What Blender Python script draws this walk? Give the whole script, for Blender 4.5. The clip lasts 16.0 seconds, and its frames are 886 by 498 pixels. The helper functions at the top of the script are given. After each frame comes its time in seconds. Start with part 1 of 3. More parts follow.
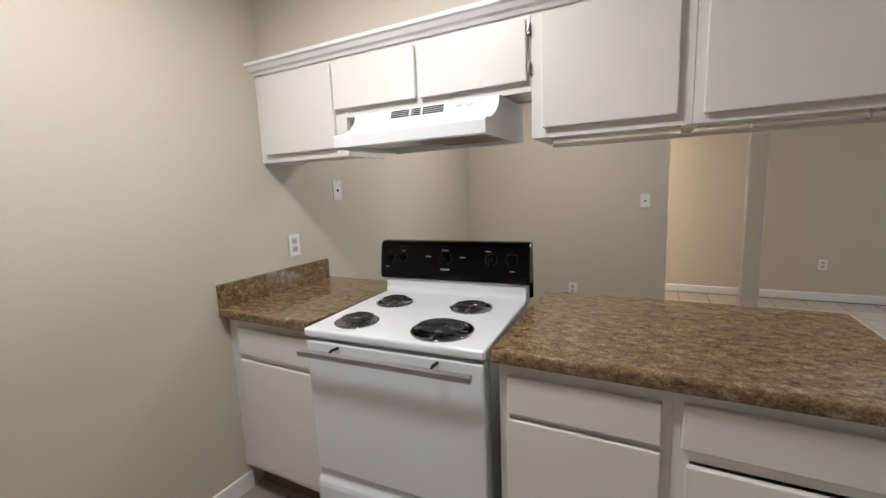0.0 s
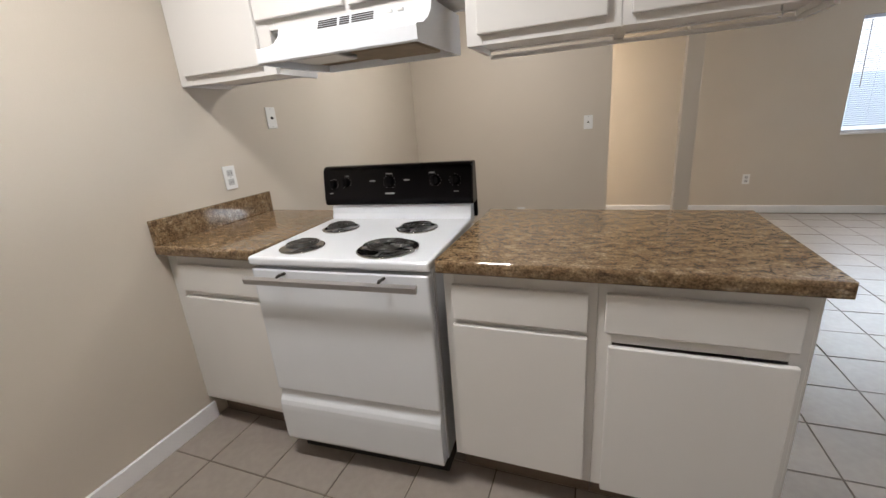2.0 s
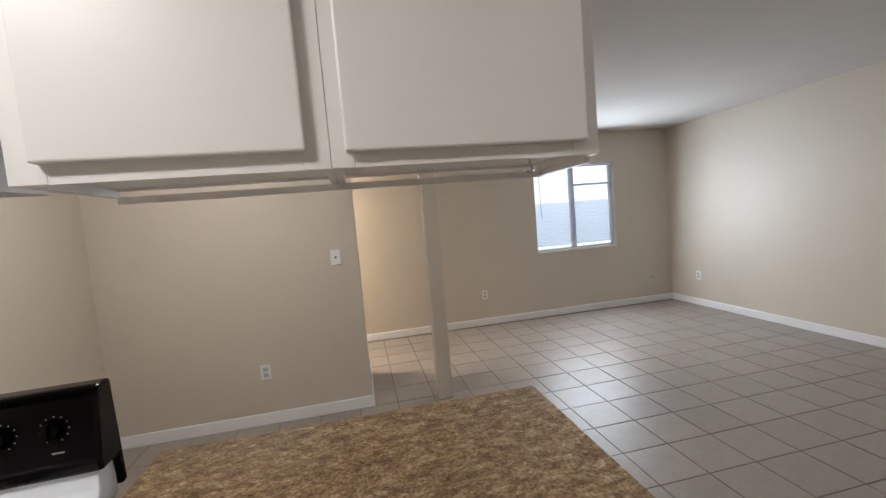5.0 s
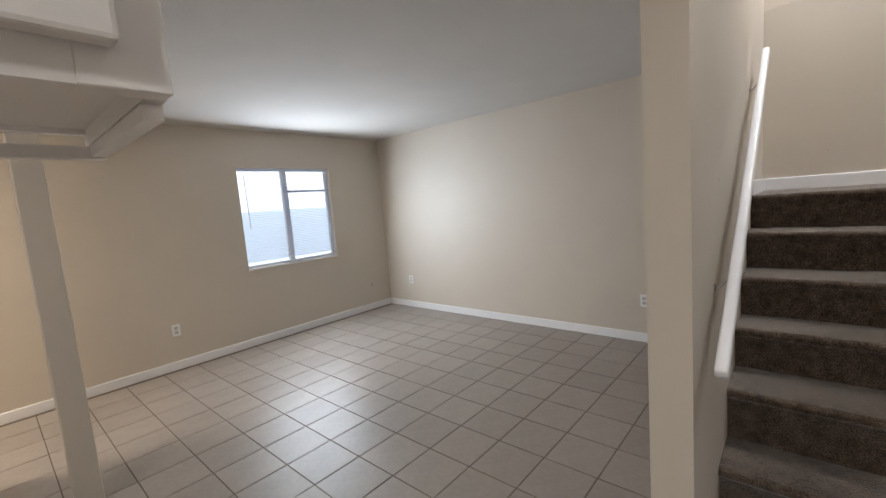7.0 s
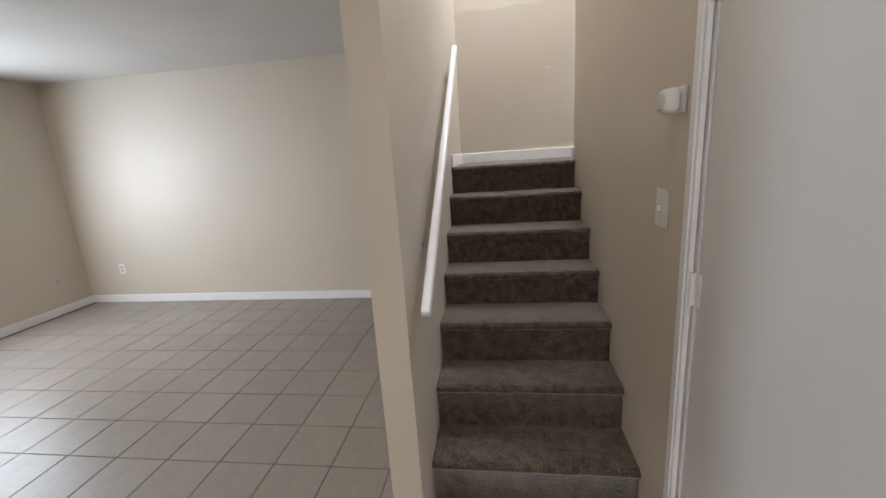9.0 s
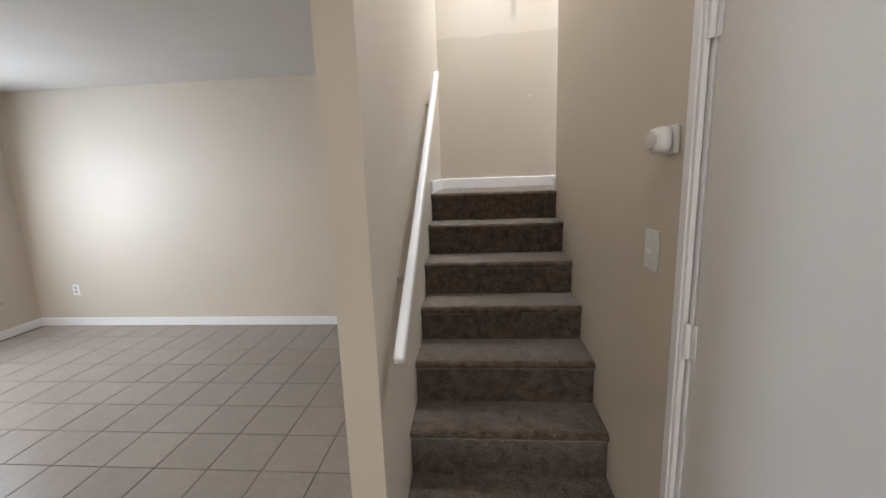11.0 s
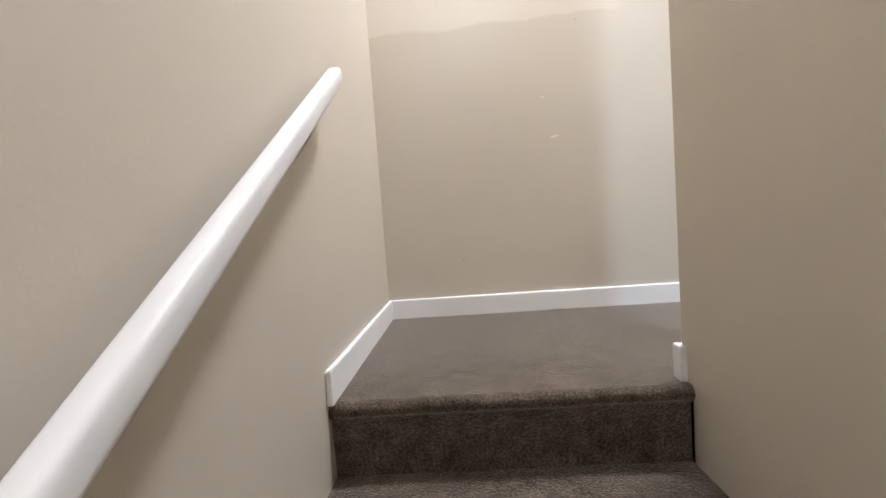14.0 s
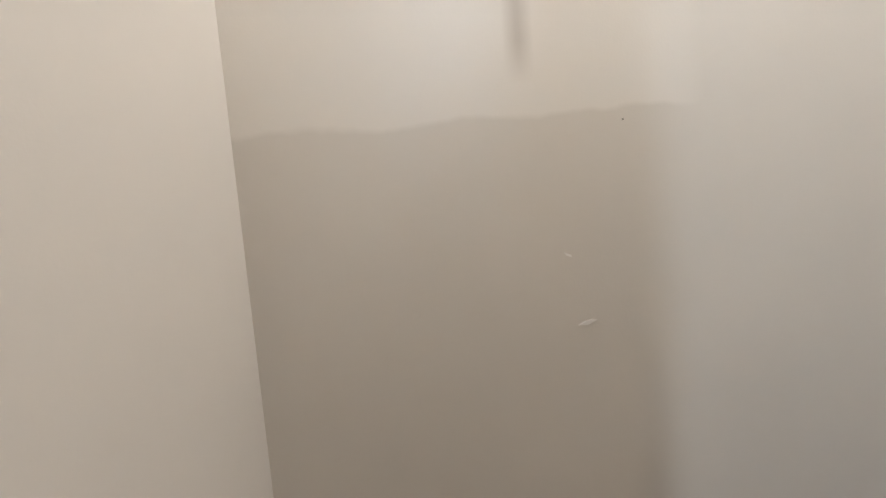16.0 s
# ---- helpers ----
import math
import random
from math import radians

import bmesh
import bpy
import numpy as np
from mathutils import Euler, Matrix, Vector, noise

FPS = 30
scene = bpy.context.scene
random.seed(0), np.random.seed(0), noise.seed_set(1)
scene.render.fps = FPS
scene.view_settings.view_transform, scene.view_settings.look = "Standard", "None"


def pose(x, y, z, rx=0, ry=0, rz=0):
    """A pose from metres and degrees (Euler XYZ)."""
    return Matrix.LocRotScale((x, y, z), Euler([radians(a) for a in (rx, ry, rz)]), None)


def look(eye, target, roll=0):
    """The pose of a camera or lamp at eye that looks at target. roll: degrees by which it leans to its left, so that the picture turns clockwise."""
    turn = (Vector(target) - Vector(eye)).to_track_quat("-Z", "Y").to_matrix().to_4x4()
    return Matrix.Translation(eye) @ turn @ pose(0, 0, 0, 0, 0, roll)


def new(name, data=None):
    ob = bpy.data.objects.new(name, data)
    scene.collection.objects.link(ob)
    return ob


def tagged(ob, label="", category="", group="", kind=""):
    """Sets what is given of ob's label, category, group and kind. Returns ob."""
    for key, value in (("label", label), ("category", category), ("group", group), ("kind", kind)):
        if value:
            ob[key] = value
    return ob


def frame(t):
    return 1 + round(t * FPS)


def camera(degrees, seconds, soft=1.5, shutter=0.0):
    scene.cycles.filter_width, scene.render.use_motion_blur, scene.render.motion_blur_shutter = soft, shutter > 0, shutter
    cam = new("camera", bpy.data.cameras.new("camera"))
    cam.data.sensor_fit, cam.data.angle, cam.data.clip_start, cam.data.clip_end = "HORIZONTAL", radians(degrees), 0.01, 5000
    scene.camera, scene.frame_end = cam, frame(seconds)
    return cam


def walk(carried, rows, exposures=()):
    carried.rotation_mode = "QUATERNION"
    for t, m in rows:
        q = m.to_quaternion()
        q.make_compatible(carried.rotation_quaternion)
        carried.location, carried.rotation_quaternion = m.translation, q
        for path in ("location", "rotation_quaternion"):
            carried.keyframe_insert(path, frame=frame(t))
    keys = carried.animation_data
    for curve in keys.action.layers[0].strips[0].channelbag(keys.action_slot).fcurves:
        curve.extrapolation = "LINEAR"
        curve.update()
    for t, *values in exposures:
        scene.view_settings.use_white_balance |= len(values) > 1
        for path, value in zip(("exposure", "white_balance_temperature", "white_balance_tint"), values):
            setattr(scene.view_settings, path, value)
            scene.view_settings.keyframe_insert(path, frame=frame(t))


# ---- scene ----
cam = camera(94.7, 16.0)
PATH = [
    (0, (1.693, -1.025, 1.396), (0.787, 0.734, 1.1), -2.4),
    (0.5, (1.732, -1.023, 1.41), (0.923, 0.783, 1.118), -2.7),
    (1, (1.741, -1.024, 1.396), (0.995, 0.787, 0.989), -3.2),
    (1.5, (1.75, -1.03, 1.35), (1.033, 0.761, 0.824), -3.9),
    (2, (1.746, -1.037, 1.328), (1.045, 0.736, 0.725), -4.4),
    (2.5, (1.749, -1.038, 1.318), (1.066, 0.742, 0.715), -4.7),
    (3, (1.756, -1.001, 1.352), (1.141, 0.837, 0.86), -4.6),
    (3.5, (1.763, -0.896, 1.366), (1.298, 1.013, 0.993), -4.3),
    (4, (1.73, -0.706, 1.39), (1.52, 1.27, 1.165), -4.2),
    (4.2, (1.711, -0.625, 1.414), (1.622, 1.365, 1.234), -4.4),
    (6.3, (2.101, 0.003, 1.46), (3.248, 1.632, 1.279), -4.4),
    (6.5, (2.118, 0.034, 1.459), (3.369, 1.583, 1.266), -4.4),
    (7, (2.189, 0.032, 1.453), (3.677, 1.35, 1.229), -4.5),
    (7.5, (2.186, -0.02, 1.475), (3.894, 0.986, 1.21), -4.3),
    (8, (2.205, -0.081, 1.477), (4.06, 0.584, 1.137), -4.3),
    (8.5, (2.196, -0.071, 1.464), (4.11, 0.326, 1.044), -4.3),
    (8.7, (2.185, -0.066, 1.458), (4.105, 0.248, 0.998), -4.1),
    (10.8, (2.234, -0.044, 1.486), (4.185, 0.114, 1.074), -2.3),
    (11, (2.298, -0.053, 1.493), (4.257, 0.113, 1.128), -2.0),
    (11.5, (2.502, -0.089, 1.52), (4.477, 0.095, 1.26), -1.7),
    (12, (2.764, -0.089, 1.533), (4.749, 0.064, 1.343), -2.0),
    (12.5, (3.086, -0.044, 1.541), (5.081, 0.034, 1.42), -1.8),
    (13, (3.469, -0.068, 1.552), (5.466, -0.005, 1.455), -2.6),
    (13.5, (3.843, -0.071, 1.596), (5.841, -0.049, 1.503), -3.8),
    (14, (4.099, -0.082, 1.749), (6.094, 0.004, 1.636), -4.1),
    (14.5, (4.332, -0.082, 1.883), (6.326, 0.014, 1.762), -3.8),
    (15, (4.555, -0.077, 2.056), (6.548, -0.072, 1.888), -3.6),
    (15.5, (4.762, -0.106, 2.236), (6.753, -0.12, 2.044), -4.1),
    (16, (4.947, -0.067, 2.365), (6.926, -0.306, 2.201), -4.5),
]
walk(cam, [(t, look(eye, target, roll)) for t, eye, target, roll in PATH],
     exposures=[(0, 0.12), (1, 0.2), (2.5, 0.36), (3.5, 0.2), (4.2, 0.2), (6.3, 0.32), (7.5, 0.34), (8.5, 0.45), (11, 0.62), (12, 0.48), (12.5, 0.44), (13, 0.52), (14, 0.62), (14.5, 0.58), (15, 0.22), (16, 0.0)])

# ---- world and light ----
world = bpy.data.worlds.new("sky")
scene.world = world
world.use_nodes = True
wn = world.node_tree
sky = wn.nodes.new("ShaderNodeTexSky")
sky.sky_type = "NISHITA"
sky.sun_disc = False
sky.sun_elevation, sky.sun_rotation = radians(40), radians(200)
wn.links.new(sky.outputs[0], wn.nodes["Background"].inputs[0])
wn.nodes["Background"].inputs[1].default_value = 0.1


def area_lamp(name, eye, target, sx, sy, watts, colour):
    d = bpy.data.lights.new(name, "AREA")
    d.shape, d.size, d.size_y, d.energy, d.color = "RECTANGLE", sx, sy, watts, colour
    o = new(name, d)
    o.matrix_world = look(eye, target)
    return o


sun_data = bpy.data.lights.new("sun", "SUN")
sun_data.energy, sun_data.angle, sun_data.color = 2.5, radians(0.5), (1, 0.95, 0.88)
sun = new("sun", sun_data)
sun.matrix_world = pose(0, -8, 12, 50, 0, 20)
# kitchen ceiling light, hall ceiling light, window daylight, light from the floor above
area_lamp("kitchen_ceiling_light", (0.85, -0.48, 2.42), (0.85, -0.48, 0), 0.45, 0.22, 22, (1, 0.975, 0.95))
area_lamp("dining_ceiling_light", (0.95, 1.75, 2.42), (0.95, 1.75, 0), 0.25, 0.25, 17, (1, 0.95, 0.89))
# weak fill added by the entry to lift the door; no known fixture there
area_lamp("entry_fill_light", (2.9, -0.12, 2.42), (2.9, -0.12, 0), 0.25, 0.25, 1.2, (1, 0.96, 0.93))
area_lamp("hall_ceiling_light", (0.6, 4.2, 2.42), (0.6, 4.2, 0), 0.3, 0.3, 62, (1, 0.88, 0.72))
area_lamp("window_daylight", (4.745, 4.63, 1.44), (4.745, 0, 1.05), 1.1, 1.05, 44, (0.78, 0.88, 1.0))
area_lamp("upstairs_window_light", (1.12, -1.05, 4.1), (5.84, -1.0, 2.2), 0.5, 1.2, 100, (0.70, 0.83, 1.0))
area_lamp("upstairs_ceiling_light", (5.42, -0.82, 4.7), (5.2, -0.70, 0), 0.4, 0.4, 74, (0.90, 0.94, 1.0))

# ---- materials ----


def mat(name, base, rough=0.6, metal=0.0, vary=0.06, scale=6.0, bump=0.0, bscale=120.0, base2=None, spec=0.5, coat=0.0, stretch=(1, 1, 1), fine=0.0):
    m = bpy.data.materials.new(name)
    m.use_nodes = True
    nt = m.node_tree
    b = nt.nodes["Principled BSDF"]
    b.inputs["Roughness"].default_value, b.inputs["Metallic"].default_value = rough, metal
    b.inputs["Specular IOR Level"].default_value = spec
    b.inputs["Coat Weight"].default_value = coat
    tc = nt.nodes.new("ShaderNodeTexCoord")
    mp = nt.nodes.new("ShaderNodeMapping")
    mp.inputs["Scale"].default_value = stretch
    nt.links.new(tc.outputs["Object"], mp.inputs[0])
    n = nt.nodes.new("ShaderNodeTexNoise")
    n.inputs["Scale"].default_value, n.inputs["Detail"].default_value = scale, 6
    nt.links.new(mp.outputs[0], n.inputs[0])
    r = nt.nodes.new("ShaderNodeValToRGB")
    lo = base2 or [c * (1 - vary) for c in base]
    r.color_ramp.elements[0].position, r.color_ramp.elements[1].position = 0.3, 0.7
    r.color_ramp.elements[0].color, r.color_ramp.elements[1].color = (*lo, 1), (*base, 1)
    nt.links.new(n.outputs[0], r.inputs[0])
    colour = r.outputs[0]
    if fine:
        f = nt.nodes.new("ShaderNodeTexNoise")
        f.inputs["Scale"].default_value, f.inputs["Detail"].default_value = bscale, 4
        nt.links.new(tc.outputs["Object"], f.inputs[0])
        fr = nt.nodes.new("ShaderNodeMapRange")
        fr.inputs[1].default_value, fr.inputs[2].default_value = 0.3, 0.7
        fr.inputs[3].default_value, fr.inputs[4].default_value = 1 - fine, 1 + fine
        nt.links.new(f.outputs[0], fr.inputs[0])
        mx = nt.nodes.new("ShaderNodeMix")
        mx.data_type, mx.blend_type = "RGBA", "MULTIPLY"
        mx.inputs[0].default_value = 1
        nt.links.new(colour, mx.inputs[6])
        nt.links.new(fr.outputs[0], mx.inputs[7])
        colour = mx.outputs[2]
    nt.links.new(colour, b.inputs["Base Color"])
    if bump:
        k = nt.nodes.new("ShaderNodeTexNoise")
        k.inputs["Scale"].default_value, k.inputs["Detail"].default_value = bscale, 3
        nt.links.new(tc.outputs["Object"], k.inputs[0])
        bp = nt.nodes.new("ShaderNodeBump")
        bp.inputs["Strength"].default_value, bp.inputs["Distance"].default_value = bump, 0.004
        nt.links.new(k.outputs[0], bp.inputs["Height"])
        nt.links.new(bp.outputs[0], b.inputs["Normal"])
    return m


def glow(name, colour, strength):
    m = bpy.data.materials.new(name)
    m.use_nodes = True
    nt = m.node_tree
    e = nt.nodes.new("ShaderNodeEmission")
    e.inputs[0].default_value, e.inputs[1].default_value = (*colour, 1), strength
    nt.links.new(e.outputs[0], nt.nodes["Material Output"].inputs[0])
    return m


WALL = mat("beige_wall_paint", (0.60, 0.54, 0.465), 0.5, vary=0.035, scale=2.2, bump=0.06, bscale=140)
PATCHED = mat("patched_wall_paint", (0.60, 0.54, 0.465), 0.45, vary=0.04, scale=2.2, bump=0.06, bscale=140)
CEIL = mat("ceiling_paint", (0.60, 0.575, 0.545), 0.9, vary=0.04, scale=3, bump=0.35, bscale=90)
TRIM = mat("white_trim_paint", (0.84, 0.84, 0.86), 0.35, vary=0.03, bump=0.04, bscale=60)
CAB = mat("white_cabinet_paint", (0.80, 0.785, 0.77), 0.38, vary=0.035, scale=3, bump=0.06, bscale=90, stretch=(1, 1, 0.3))
CABIN = mat("cabinet_inside", (0.30, 0.25, 0.20), 0.8, vary=0.2)
DARK = mat("dark_gap", (0.03, 0.028, 0.026), 0.9)
ENAMEL = mat("white_enamel", (0.80, 0.83, 0.88), 0.16, vary=0.02, coat=0.3)
BLACK = mat("black_glossy_panel", (0.006, 0.005, 0.006), 0.10, vary=0.2, spec=0.14)
COIL = mat("black_coil", (0.018, 0.017, 0.017), 0.25, vary=0.3)
CHROME = mat("chrome_drip_pan", (0.42, 0.41, 0.40), 0.10, metal=1, vary=0.25, scale=20)
STEEL = mat("grey_metal", (0.50, 0.50, 0.51), 0.3, metal=0.8, vary=0.1)
GREASE = mat("brown_greasy_metal", (0.24, 0.17, 0.10), 0.5, vary=0.35, scale=14)
PRINT = mat("grey_print", (0.45, 0.45, 0.45), 0.5)
PLATE = mat("white_plastic", (0.80, 0.80, 0.79), 0.3, vary=0.02)
SOCKET = mat("grey_socket_face", (0.52, 0.52, 0.52), 0.4)
GROUT = mat("brown_grout", (0.15, 0.115, 0.09), 0.9, vary=0.35, scale=8)
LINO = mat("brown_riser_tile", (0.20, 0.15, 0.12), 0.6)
CARPET = mat("brown_carpet", (0.132, 0.102, 0.080), 0.95, base2=(0.060, 0.043, 0.032), scale=24, bump=0.9, bscale=185, spec=0.05, fine=0.7)
CARPET.node_tree.nodes["Principled BSDF"].inputs["Sheen Weight"].default_value = 0.9
CARPET.node_tree.nodes["Principled BSDF"].inputs["Sheen Roughness"].default_value = 0.35
DOORP = mat("door_paint", (0.70, 0.68, 0.66), 0.45, vary=0.03, bump=0.05, bscale=70)
BLIND = mat("white_blind_slat", (0.85, 0.87, 0.9), 0.5, vary=0.02)
bt = BLIND.node_tree
b1 = bt.nodes.new("ShaderNodeBsdfTranslucent")
b1.inputs[0].default_value = (0.85, 0.88, 0.95, 1)
b2 = bt.nodes.new("ShaderNodeMixShader")
b2.inputs[0].default_value = 0.85
bt.links.new(bt.nodes["Principled BSDF"].outputs[0], b2.inputs[1])
bt.links.new(b1.outputs[0], b2.inputs[2])
bt.links.new(b2.outputs[0], bt.nodes["Material Output"].inputs[0])

# granite: stretched brown and cream veins with dark specks
GRANITE = mat("brown_granite", (0.36, 0.285, 0.20), 0.09, base2=(0.060, 0.036, 0.021), scale=30, stretch=(0.75, 1.35, 1.2), bscale=150, fine=0.5)
gt = GRANITE.node_tree
gt.nodes["Mapping"].inputs["Rotation"].default_value = (0, 0, radians(-38))
gn = gt.nodes["Noise Texture"]
gn.inputs["Distortion"].default_value, gn.inputs["Roughness"].default_value = 0.35, 0.76
ge = gt.nodes["Color Ramp"].color_ramp.elements.new(0.45)
ge.color = (0.155, 0.098, 0.053, 1)
ge = gt.nodes["Color Ramp"].color_ramp.elements.new(0.56)
ge.color = (0.24, 0.165, 0.093, 1)

# floor tile: each one slightly different
TILE = mat("beige_floor_tile", (0.345, 0.30, 0.265), 0.40, vary=0.09, scale=7, bump=0.12, bscale=30, fine=0.05, spec=0.4)
tt = TILE.node_tree
ti = tt.nodes.new("ShaderNodeObjectInfo")
tg = tt.nodes.new("ShaderNodeNewGeometry")
ta = tt.nodes.new("ShaderNodeMath")
ta.operation = "ADD"
tt.links.new(ti.outputs["Random"], ta.inputs[0])
tt.links.new(tg.outputs["Random Per Island"], ta.inputs[1])
tr = tt.nodes.new("ShaderNodeMapRange")
tr.inputs[2].default_value = 2
tr.inputs[3].default_value, tr.inputs[4].default_value = 0.90, 1.08
tt.links.new(ta.outputs[0], tr.inputs[0])
tm = tt.nodes.new("ShaderNodeMix")
tm.data_type, tm.blend_type = "RGBA", "MULTIPLY"
tm.inputs[0].default_value = 1
tb = tt.nodes["Principled BSDF"]
src = tb.inputs["Base Color"].links[0].from_socket
tt.links.new(src, tm.inputs[6])
tt.links.new(tr.outputs[0], tm.inputs[7])
tt.links.new(tm.outputs[2], tb.inputs["Base Color"])

GLASS = bpy.data.materials.new("window_glass")
GLASS.use_nodes = True
gb = GLASS.node_tree.nodes["Principled BSDF"]
gb.inputs["Transmission Weight"].default_value, gb.inputs["Roughness"].default_value, gb.inputs["IOR"].default_value = 1, 0.0, 1.45

# ---- mesh helpers ----


def box_into(bm, x0, y0, z0, x1, y1, z1, bevel=0.0, seg=2):
    r = bmesh.ops.create_cube(bm, size=1)
    vs = r["verts"]
    for v in vs:
        v.co = Vector(((x0 + x1) / 2 + v.co.x * (x1 - x0), (y0 + y1) / 2 + v.co.y * (y1 - y0), (z0 + z1) / 2 + v.co.z * (z1 - z0)))
    if bevel:
        es = {e for v in vs for e in v.link_edges}
        bmesh.ops.bevel(bm, geom=list(es), offset=bevel, segments=seg, profile=0.5, affect="EDGES")
    return bm


def box(*a, bevel=0.0, seg=2):
    return box_into(bmesh.new(), *a, bevel=bevel, seg=seg)


def boxes(*rows, bevel=0.0):
    bm = bmesh.new()
    for r in rows:
        box_into(bm, *r, bevel=bevel)
    return bm


def prism(profile, axis, a, b, bevel=0.0):
    """A closed outline of pairs, drawn out along an axis from a to b."""
    bm = bmesh.new()

    def p(u, v, w):
        return {"x": (w, u, v), "y": (u, w, v), "z": (u, v, w)}[axis]
    va = [bm.verts.new(p(u, v, a)) for u, v in profile]
    vb = [bm.verts.new(p(u, v, b)) for u, v in profile]
    bm.faces.new(va)
    bm.faces.new(vb)
    n = len(profile)
    for i in range(n):
        bm.faces.new((va[i], va[(i + 1) % n], vb[(i + 1) % n], vb[i]))
    bmesh.ops.recalc_face_normals(bm, faces=bm.faces)
    if bevel:
        bmesh.ops.bevel(bm, geom=list(bm.edges), offset=bevel, segments=2, profile=0.5, affect="EDGES")
    return bm


def tube(points, radius, sides=10, flat=1.0):
    """A rounded bar through points."""
    bm = bmesh.new()
    rings = []
    n = len(points)
    for i, q in enumerate(points):
        d = (Vector(points[min(i + 1, n - 1)]) - Vector(points[max(i - 1, 0)])).normalized()
        up = Vector((0, 0, 1)) if abs(d.z) < 0.95 else Vector((1, 0, 0))
        s = d.cross(up).normalized()
        u = s.cross(d)
        rings.append([bm.verts.new(Vector(q) + radius * (math.cos(t) * s + flat * math.sin(t) * u)) for t in [2 * math.pi * k / sides for k in range(sides)]])
    for r0, r1 in zip(rings, rings[1:]):
        for k in range(sides):
            bm.faces.new((r0[k], r0[(k + 1) % sides], r1[(k + 1) % sides], r1[k]))
    bm.faces.new(rings[0])
    bm.faces.new(rings[-1])
    bmesh.ops.recalc_face_normals(bm, faces=bm.faces)
    return bm


def lathe(profile, sides=24, axis="z"):
    """Turns (radius, height) pairs round an axis."""
    bm = bmesh.new()
    rings = []
    for r, h in profile:
        ring = []
        for k in range(sides):
            t = 2 * math.pi * k / sides
            c = (r * math.cos(t), r * math.sin(t), h)
            if axis == "y":
                c = (c[0], c[2], c[1])
            ring.append(bm.verts.new(c))
        rings.append(ring)
    for r0, r1 in zip(rings, rings[1:]):
        for k in range(sides):
            bm.faces.new((r0[k], r0[(k + 1) % sides], r1[(k + 1) % sides], r1[k]))
    bm.faces.new(rings[0])
    bm.faces.new(rings[-1])
    bmesh.ops.recalc_face_normals(bm, faces=bm.faces)
    return bm


def moved(bm, m):
    bm.transform(m)
    return bm


def part(name, bm, material, parent=None, label=""):
    me = bpy.data.meshes.new(name)
    bm.to_mesh(me)
    bm.free()
    me.materials.append(material)
    for p in me.polygons:
        p.use_smooth = len(me.polygons) > 300 and p.area < 0.0005
    o = new(name, me)
    if parent:
        o.parent = parent
    if label:
        o["label"] = label
    return o


def smooth(o):
    for p in o.data.polygons:
        p.use_smooth = True
    return o


def thing(name, label, category, group=""):
    return tagged(new(name), label, category, group)


def structure(name, bm, material, label):
    return tagged(part(name, bm, material), label, kind="structure")


# ---- setting ----
CH, FAR, EAST = 2.43, 4.72, 6.20
SL, SLB, SR, SRB = 0.242, 0.352, -0.570, -0.770
POST, WEND, CX = 3.385, 5.036, 1.815
BACK, LAND, BW = 5.842, 1.362, 2.891
WX0, WX1, WZ0, WZ1 = 4.157, 5.334, 0.876, 2.012

structure("wall_west", box(-0.1, -2.7, 0, 0, BW, CH), WALL, "beige painted kitchen side wall with satin sheen")
structure("wall_dining", box(-0.1, BW, 0, CX, BW + 0.1, CH), WALL, "beige painted closet wall behind the peninsula")
structure("wall_closet_side", box(CX - 0.1, BW + 0.1, 0, CX, 3.645, CH), WALL, "beige painted side of the closet block")
structure("wall_hall", box(-1.7, 3.545, 0, CX - 0.1, 3.645, CH), WALL, "plain beige hall wall behind the closet")
structure("wall_north", boxes((-1.7, FAR, 0, WX0, FAR + 0.13, CH), (WX1, FAR, 0, 6.29, FAR + 0.13, CH), (WX0, FAR, 0, WX1, FAR + 0.13, WZ0), (WX0, FAR, WZ1, WX1, FAR + 0.13, CH)), WALL, "beige painted living room wall with a window opening")
structure("wall_east", box(EAST, SLB, 0, EAST + 0.1, FAR, CH), WALL, "beige painted end wall of the living room")
structure("wall_stair_left", boxes((POST, SL, 0, BACK, SLB, 4.9), (BACK, SL, 0, EAST + 0.1, SLB, CH)), WALL, "beige painted wall between stairs and living room")
structure("wall_stair_right", boxes((3.347, SRB, 0, WEND, SR, 3.3), (2.487, SRB, 2.06, 3.347, SR, 3.3)), WALL, "beige painted wall along the carpeted stairs")
structure("wall_entry", box(2.437, -2.7, 0, 2.487, SRB, CH), WALL, "plain beige wall beside the entry")
structure("wall_south", box(-0.1, -2.8, 0, 2.487, -2.7, CH), WALL, "plain beige kitchen wall")
structure("wall_hall_end", box(-1.8, 3.54, 0, -1.7, FAR + 0.13, CH), WALL, "plain beige hall end wall")
structure("wall_upper_side", box(1.0, -1.7, 0, BACK + 0.1, -1.6, 4.9), WALL, "beige stairwell side wall")
structure("wall_upper_end", box(1.0, -1.6, 2.6, 1.1, SL, 4.9), WALL, "beige wall of the floor above")
structure("wall_upper_front", box(POST - 0.1, SR, 2.53, POST, SLB, 4.9), WALL, "beige stairwell wall over the kitchen")
structure("ceiling", boxes((-1.8, -2.8, CH, POST, FAR + 0.13, CH + 0.1), (POST, SLB, CH, 6.29, FAR + 0.13, CH + 0.1)), CEIL, "off-white textured ceiling")
structure("ceiling_upper", box(1.0, -1.7, 4.9, BACK + 0.1, SLB, 5.0), CEIL, "off-white stairwell ceiling")
